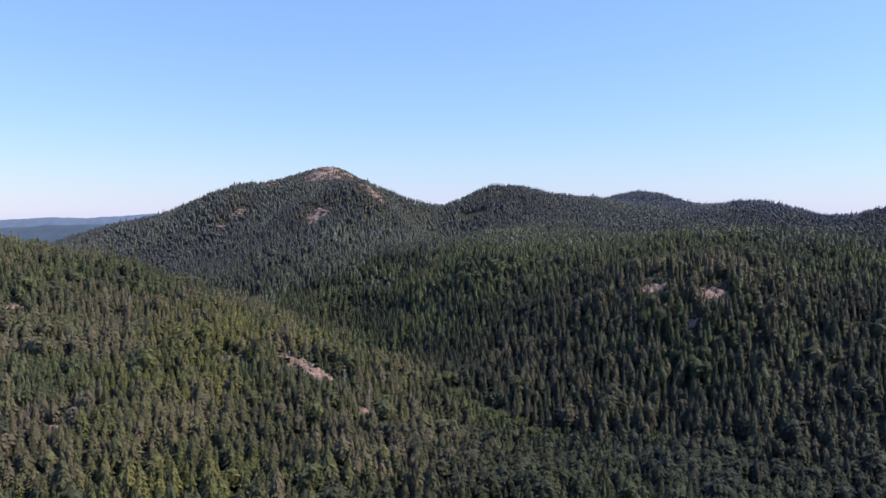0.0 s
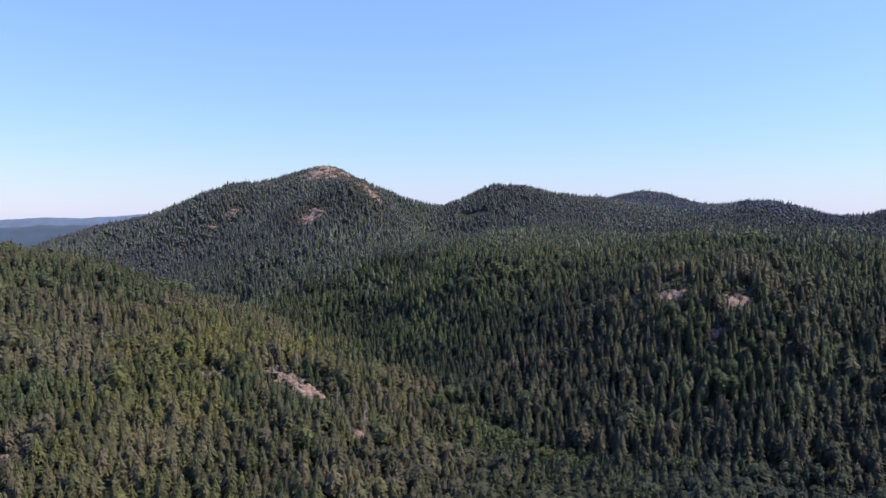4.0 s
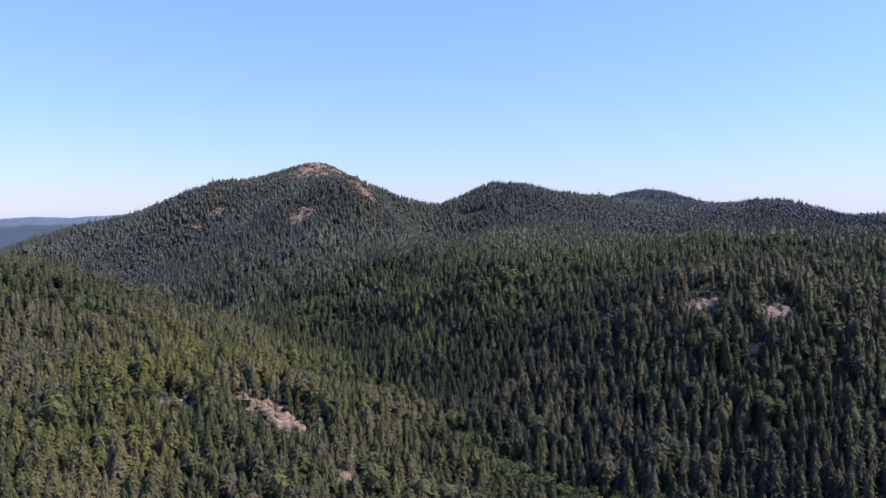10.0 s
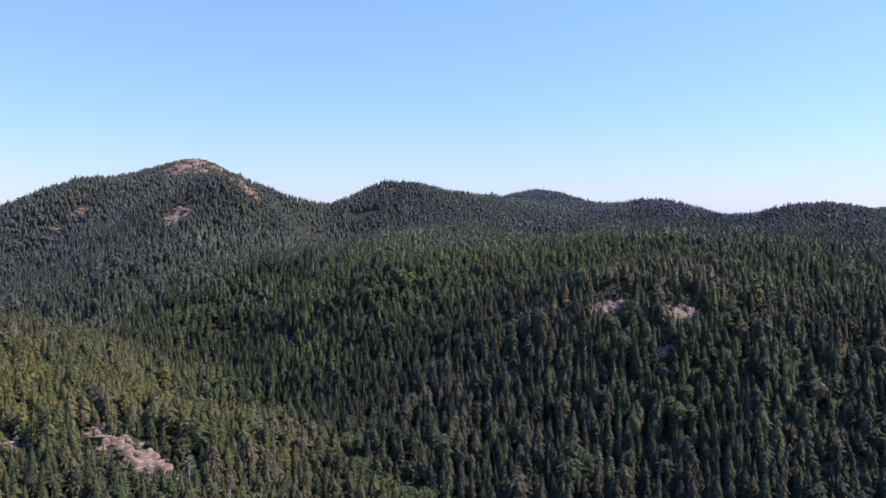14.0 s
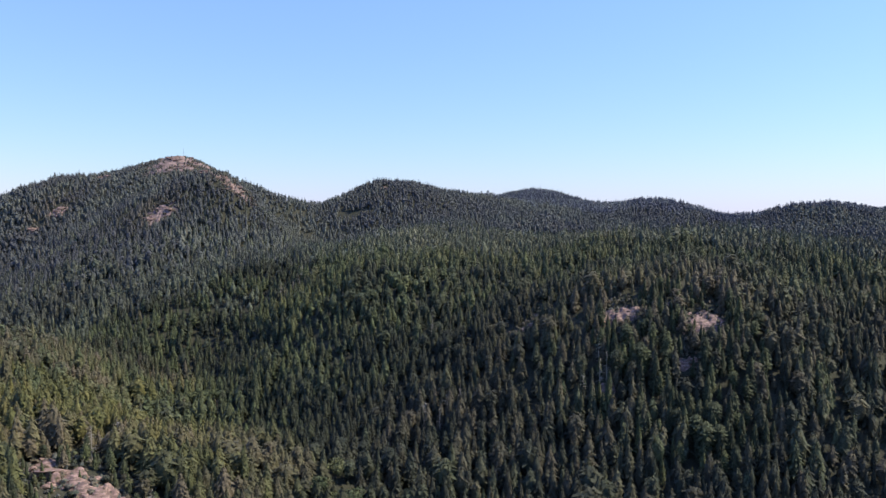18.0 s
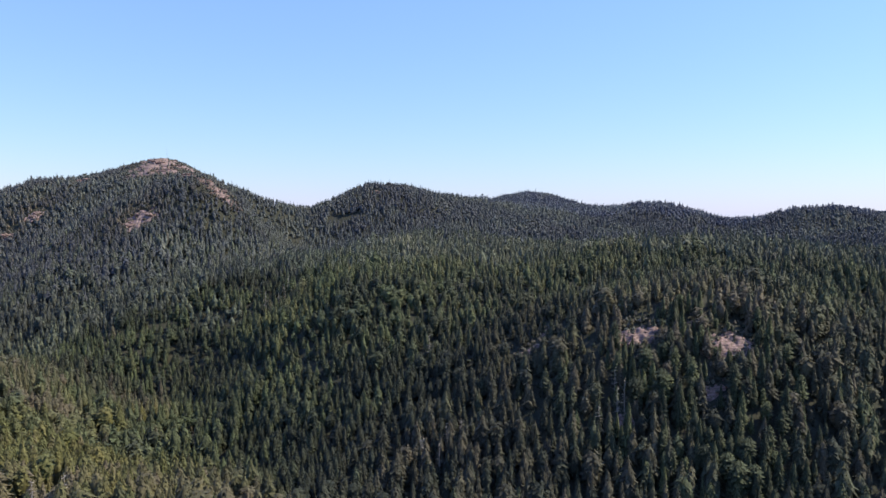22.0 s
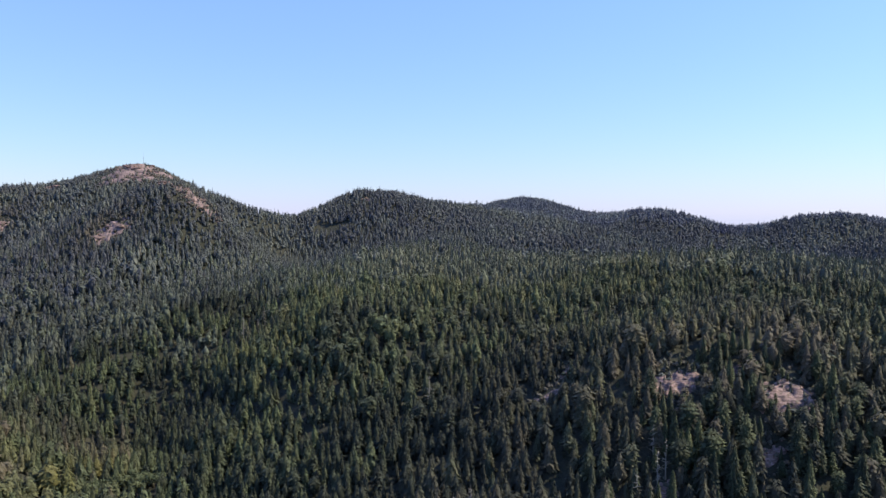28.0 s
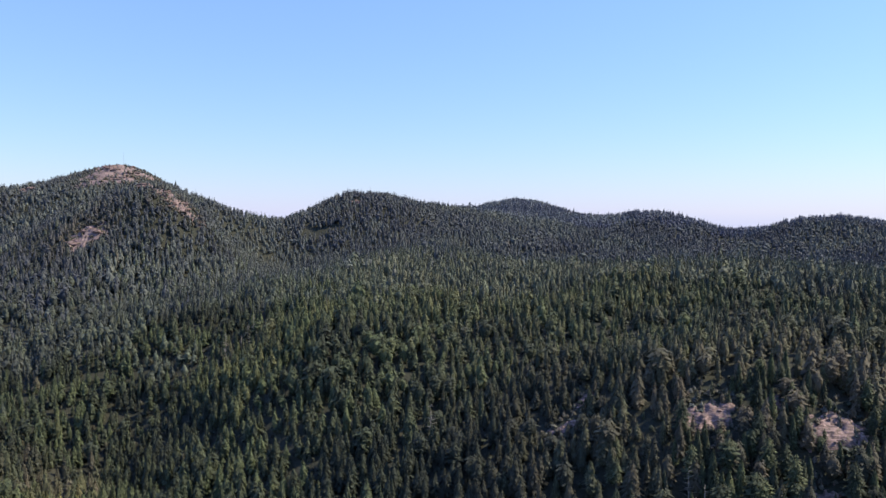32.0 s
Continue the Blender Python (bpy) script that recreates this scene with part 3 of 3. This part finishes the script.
for i in chosen:
    x, y, h = (float(near[k][i]) for k in range(3))
    size = "tall" if h > 14 else "young" if h < 8 else "slender"
    t = tree_empty("fir_tree", size + " green fir with drooping boughs beside bare rock", "tree", "firs round the rock outcrops")
    t.matrix_basis = pose(x, y, float(ground_height(x, y)) - 0.2, 0, 0, float(rng.uniform(0, 360))) @ Matrix.Diagonal((h, h, h, 1))
    crown, trunk = fir_kinds[int(rng.integers(0, 8))]
    part("trunk", trunk, bark, t)
    part("crown", crown, needles_single, t)


# ---- rock outcrops ----
def block(seed):
    """An angular rock about 1 m across."""
    r = np.random.default_rng(seed)
    bm = bmesh.new()
    for _ in range(13):
        v = r.normal(0, 1, 3)
        v = v / np.linalg.norm(v) * r.uniform(0.75, 1.0)
        bm.verts.new((v[0] * 0.62, v[1] * 0.5, v[2] * 0.36))
    out = bmesh.ops.convex_hull(bm, input=bm.verts)
    bmesh.ops.delete(bm, geom=list({e for e in out["geom_interior"] if isinstance(e, bmesh.types.BMVert)}), context="VERTS")
    me = bpy.data.meshes.new("boulder")
    bm.to_mesh(me)
    bm.free()
    me.materials.append(rock)
    return me


BLOCKS = [block(900 + i) for i in range(8)]


def crag(seed):
    """A massive rock about 1 m across: worn flat faces, split by cracks."""
    r = np.random.default_rng(seed)
    bm = bmesh.new()
    bmesh.ops.create_icosphere(bm, subdivisions=3, radius=1.0)
    faces = r.normal(0, 1, (16, 3))
    faces /= np.linalg.norm(faces, axis=1)[:, None]
    reach = r.uniform(0.38, 0.56, 16)
    for v in bm.verts:
        d = np.array(v.co)
        k = float(np.min(reach / np.maximum(faces @ d, 0.05)))
        p = d * min(k, 0.62)
        seam = abs(float(vnoise(p[0] * 9 + seed, p[2] * 26, 2.0, seed)) - 0.5)
        v.co = p * (0.97 + 0.16 * min(seam, 0.2) + 0.1 * (float(vnoise(p[0] * 30, p[1] * 30 + p[2] * 40, 1.0, seed + 1)) - 0.5))
    me = bpy.data.meshes.new("crag")
    bm.to_mesh(me)
    bm.free()
    me.materials.append(rock)
    return me


CRAGS = [crag(960 + i) for i in range(4)]


def outcrop(number, x, y, rx, ry, turn, label, by_summit):
    """Stepped bare rock that breaks through the slope, with loose slabs on it."""
    r = np.random.default_rng(500 + number)
    z0 = float(ground_height(x, y))
    top = tagged(new("rock_outcrop"), label, "rock")
    top.location = (x, y, z0)
    nu, nv = (56, 34) if rx < 18 else (90, 90)
    u, v = np.meshgrid(np.linspace(-1.25, 1.25, nu), np.linspace(-1.25, 1.25, nv), indexing="ij")
    X, Y = u * rx * math.cos(turn) - v * ry * math.sin(turn), u * rx * math.sin(turn) + v * ry * math.cos(turn)
    wx, wy = X + x, Y + y
    edge = np.hypot(u, v) + (vnoise(wx, wy, 0.35 * ry + 1, 60 + number) - 0.5) * 1.5 + (vnoise(wx, wy, 1.6, 64) - 0.5) * 0.5
    rise = min(0.32 * ry + 0.8, 3.6)
    lump = np.clip(1.0 - edge, -0.6, 1) * rise
    slope = ground_height(wx, wy) - z0
    rough = (vnoise(wx, wy, 5.0, 61) - 0.5) * 1.8 + np.abs(vnoise(wx + 0.6 * wy, 1.8 * wy, 2.4, 62) - 0.5) * 2.0 - 0.5 + (vnoise(wx, 1.5 * wy, 0.9, 63) - 0.5) * 0.9
    z = lump + rough * (0.3 if rx > 13 else 0.5) * np.clip(1.1 - edge, 0, 1)
    if by_summit:
        z = z - 3.0 * np.clip((vnoise(0.4 * wx, 1.6 * wy, 10, 66) - 0.5) * 5, 0, 1) + 0.4
    step = 2.8 if by_summit else 0.9
    lay = (z + slope * (1.0 if by_summit else 0.5)) / step
    z = z - (1.0 if by_summit else 0.3 if rx > 13 else 0.7) * step * ((lay - np.floor(lay)) - 0.5) * np.clip(1.2 - edge, 0, 1)
    ledge = mesh_of("ledge", np.stack([X, Y, slope + z], -1).reshape(-1, 3), grid_tris(nu, nv))
    stone = hazed_summit_rock if by_summit else rock
    part("ledge", ledge, stone, top)
    for k in range(4 if 13 < rx < 18 and not by_summit else int(5 + 0.35 * rx)):
        a, d = r.uniform(0, 2 * math.pi), math.sqrt(r.uniform(0.05, 1.1))
        bx, by = rx * d * math.cos(a), ry * d * math.sin(a)
        bx, by = bx * math.cos(turn) - by * math.sin(turn), bx * math.sin(turn) + by * math.cos(turn)
        i, j = int(np.clip((d * math.cos(a) + 1.25) / 2.5 * (nu - 1), 0, nu - 1)), int(np.clip((d * math.sin(a) + 1.25) / 2.5 * (nv - 1), 0, nv - 1))
        s = r.uniform(0.8, 2.6)
        b = part("boulder", BLOCKS[int(r.integers(0, 8))], rock, top)
        b.matrix_basis = pose(bx, by, float((slope + z)[i, j]) + 0.05 * s, float(r.uniform(-15, 15)), float(r.uniform(-15, 15)), float(r.uniform(0, 360))) @ Matrix.Diagonal((s, s, s, 1))
    for k in range(int(0.9 * rx) if by_summit else 0):
        a, d = r.uniform(0, 2 * math.pi), math.sqrt(r.uniform(0, 1.0))
        cx, cy = rx * d * math.cos(a), ry * d * math.sin(a)
        i, j = int((d * math.cos(a) + 1.25) / 2.5 * (nu - 1)), int((d * math.sin(a) + 1.25) / 2.5 * (nv - 1))
        crag_part = part("crag", CRAGS[k % 4], rock, top)
        crag_part.matrix_basis = pose(cx * math.cos(turn) - cy * math.sin(turn), cx * math.sin(turn) + cy * math.cos(turn), float((slope + z)[i, j]) + 0.6, float(r.uniform(-8, 8)), float(r.uniform(-6, 6)), float(r.uniform(-20, 20))) @ Matrix.Diagonal((float(r.uniform(6, 13)), float(r.uniform(3, 6)), float(r.uniform(2.2, 4.2)), 1))
    return top


for number, (bx, by, rx, ry, a) in enumerate(BARE):
    where = "on the summit ridge" if by > 900 else "on the wooded knoll" if bx > 0 else "on the wooded spur"
    how = "broad stepped" if rx > 13 else "small weathered"
    outcrop(number, bx, by, rx, ry, a, how + " outcrop of pinkish-grey rock " + where, by > 900)


def rock_shelter(x, y):
    """A shaded cliff under a jutting capstone at the upper end of the spur's slab."""
    top = tagged(new("rock_outcrop"), "dark shaded rock cliff under a pale jutting capstone", "rock")
    top.location = (x, y, float(ground_height(x, y)) - 0.5)
    for n, (name, dx, dy, dz, sx, sy, sz, tilt, turn) in enumerate((("capstone", 0.2, 0.4, 2.9, 7.0, 4.6, 0.8, -14, 15), ("cliff", 0.4, 2.0, 0.8, 9.0, 4.0, 5.4, 0, 12), ("boulder", 3.6, -0.2, 0.4, 2.8, 4.4, 4.4, 4, 10),
                                                                    ("boulder", -3.4, 0.8, 0.4, 2.6, 3.4, 4.0, 4, 10), ("slab", 0.8, -3.0, -0.9, 6.0, 2.6, 1.4, 4, -20))):
        part(name, CRAGS[n % 4], rock, top, "pale jutting capstone" if name == "capstone" else "").matrix_basis = pose(dx, dy, dz, tilt, 6 - 2 * n, turn) @ Matrix.Diagonal((sx, sy, sz, 1))


rock_shelter(-94, 406)


# ---- dead trees ----
def dead_tree(kind):
    """A bleached snag: a bare trunk with broken limbs."""
    r = np.random.default_rng(700 + kind)
    limbs = []
    V, F = stem(1.0, 0.017, 7, 7, 0.004, 40 + kind)
    trunk = mesh_of("trunk", V, F)
    trunk.materials.append(dead_wood)
    for k in range(24):
        h = r.uniform(0.22, 0.96)
        length, a = (1.05 - h) * r.uniform(0.14, 0.32) + 0.03, r.uniform(0, 2 * math.pi)
        V, F = stem(length, 0.008, 4, 3, 0.006, 60 + 20 * kind + k)
        limb = mesh_of("limb", V + np.array((0, 0, 0.004)), F)
        limb.materials.append(dead_wood)
        limbs.append((limb, pose(0, 0, float(h), 0, float(r.uniform(55, 100)), math.degrees(a))))
    return trunk, limbs


SNAGS = [dead_tree(k) for k in range(4)]


def put_snag(x, y, h):
    t = tree_empty("dead_tree", "bleached grey dead tree with broken bare limbs", "dead tree", "dead trees in the forest")
    t.matrix_basis = pose(x, y, float(ground_height(x, y)) - 0.2, 0, 0, float(rng.uniform(0, 360))) @ Matrix.Diagonal((h, h, h, 1))
    trunk, limbs = SNAGS[int(rng.integers(0, 4))]
    part("trunk", trunk, dead_wood, t)
    for limb, m in limbs:
        part("limb", limb, dead_wood, t).matrix_basis = m


put_snag(65, 574, 17)
for cx, cy, spread, count in ((55, 496, 9, 7), (-22, 718, 13, 9), (-98, 426, 14, 3), (-40, 378, 7, 4), (-200, 430, 60, 8), (-238, 492, 14, 5), (136, 480, 10, 4)):
    for _ in range(count):
        put_snag(cx + float(rng.normal(0, spread)), cy + float(rng.normal(0, spread * 0.7)), float(rng.uniform(11, 18)))


# ---- broad-leaved trees along the creek ----
def leafy_crown(kind):
    r = np.random.default_rng(800 + kind)
    lobes = [(r.normal(0, 0.16, 2), r.uniform(0.45, 0.82), r.uniform(0.14, 0.24)) for _ in range(9)]
    V, F = [], []
    for c, h, rad in lobes:
        for _ in range(95):
            d = r.normal(0, 1, 3)
            d /= np.linalg.norm(d)
            p = np.array((c[0], c[1], h)) + d * rad * r.uniform(0.75, 1.1) * np.array((1, 1, 0.8))
            t1 = np.cross(d, r.normal(0, 1, 3))
            t1 /= np.linalg.norm(t1)
            t2 = np.cross(d + r.normal(0, 0.4, 3), t1)
            s, m = r.uniform(0.016, 0.034), len(V)
            V += [p + t1 * s, p + t2 * s, p - t1 * s, p - t2 * s]
            F += [(m, m + 1, m + 2), (m, m + 2, m + 3)]
    me = mesh_of("crown", np.array(V), np.array(F))
    me.materials.append(leaves_single)
    return me


LEAFY = [leafy_crown(k) for k in range(4)]
V, F = stem(0.6, 0.025, 7, 5, 0.01, 5)
leafy_trunk = mesh_of("trunk", V, F)
leafy_trunk.materials.append(bark)


def put_leafy(x, y, h):
    t = tree_empty("broadleaf_tree", "light green broad-leaved tree beside the creek", "tree", "broad-leaved trees along the creek")
    t.matrix_basis = pose(x, y, float(ground_height(x, y)) - 0.2, 0, 0, float(rng.uniform(0, 360))) @ Matrix.Diagonal((h * 1.15, h * 1.15, h, 1))
    part("trunk", leafy_trunk, bark, t)
    part("crown", LEAFY[int(rng.integers(0, 4))], leaves_single, t)


bends = sorted((x, y) for x, y in CREEK)
for k in range(58):
    cx = float(np.interp(k / 57, (0, 0.35, 0.75, 1), (0, 30, 75, 130)))
    cy = float(np.interp(cx, [b[0] for b in bends], [b[1] for b in bends])) - (5 if cx > 80 else float(rng.uniform(1, 17)))
    put_leafy(cx + float(rng.normal(0, 3)), cy + float(rng.normal(0, 1)), float(rng.uniform(8, 13)))
for k in range(8):
    put_leafy(-75 + float(rng.normal(0, 5)), 603 + float(rng.normal(0, 4)), float(rng.uniform(10, 13)))


# ---- low scrub round the bare rock ----
sx, sy = (np.concatenate(v) for v in zip(scatter(-340, 260, 280, 570, 2.0), scatter(-400, 130, 990, 1310, 4.0)))
near_rock = np.zeros(len(sx))
for bx, by, rx, ry, a in BARE:
    near_rock = np.maximum(near_rock, 2.2 - np.hypot(sx - bx, sy - by) / (0.5 * (rx + ry)))
ok = (near_rock > 0.3) & (rng.random(len(sx)) < np.where(sy > 900, 0.18 + 0.4 * (vnoise(0.35 * sx, sy, 9, 91) > 0.55), 0.35 + 0.5 * (vnoise(sx, sy, 5, 92) > 0.5)))
sx, sy = sx[ok], sy[ok]
# The scrub shares the far needles, haze tint included.
scrub = woods("scrub", "low olive and brown shrubs between rock slabs", LOD_MID, needles_far_hazed, sx, sy, rng.uniform(0.8, 2.6, len(sx)) * np.where(sy > 900, 2.0, 1), np.clip(rng.normal(0.75, 0.2, len(sx)), 0, 1), np.clip(rng.normal(0.5, 0.25, len(sx)), 0, 0.9))
tagged(scrub, category="shrubs")

# ---- summit mast ----
mx, my = -205, 1276
mast = tree_empty("radio_mast", "thin grey metal mast on the rocky summit", "mast", "")
mast.location = (mx, my, float(ground_height(mx, my)))
steel, n_, l_, p_ = node_material("galvanised_steel")
zinc = ramp(n_, ((0.35, (0.27, 0.28, 0.3)), (0.65, (0.4, 0.41, 0.43))))
l_.new(noise_node(n_, l_, 0.4, 4).outputs["Fac"], zinc.inputs[0])
l_.new(zinc.outputs[0], p_.inputs["Base Color"])
p_.inputs["Metallic"].default_value, p_.inputs["Roughness"].default_value = 0.8, 0.5
V, F = stem(17, 0.22, 8, 4)
part("pole", mesh_of("pole", V, F), steel, mast)
V, F = stem(2.6, 0.07, 6, 3)
part("aerial", mesh_of("aerial", V + np.array((0, 0, 17)), F), steel, mast)
V, F = stem(0.7, 0.8, 8, 3)
part("base", mesh_of("base", V, F), steel, mast)
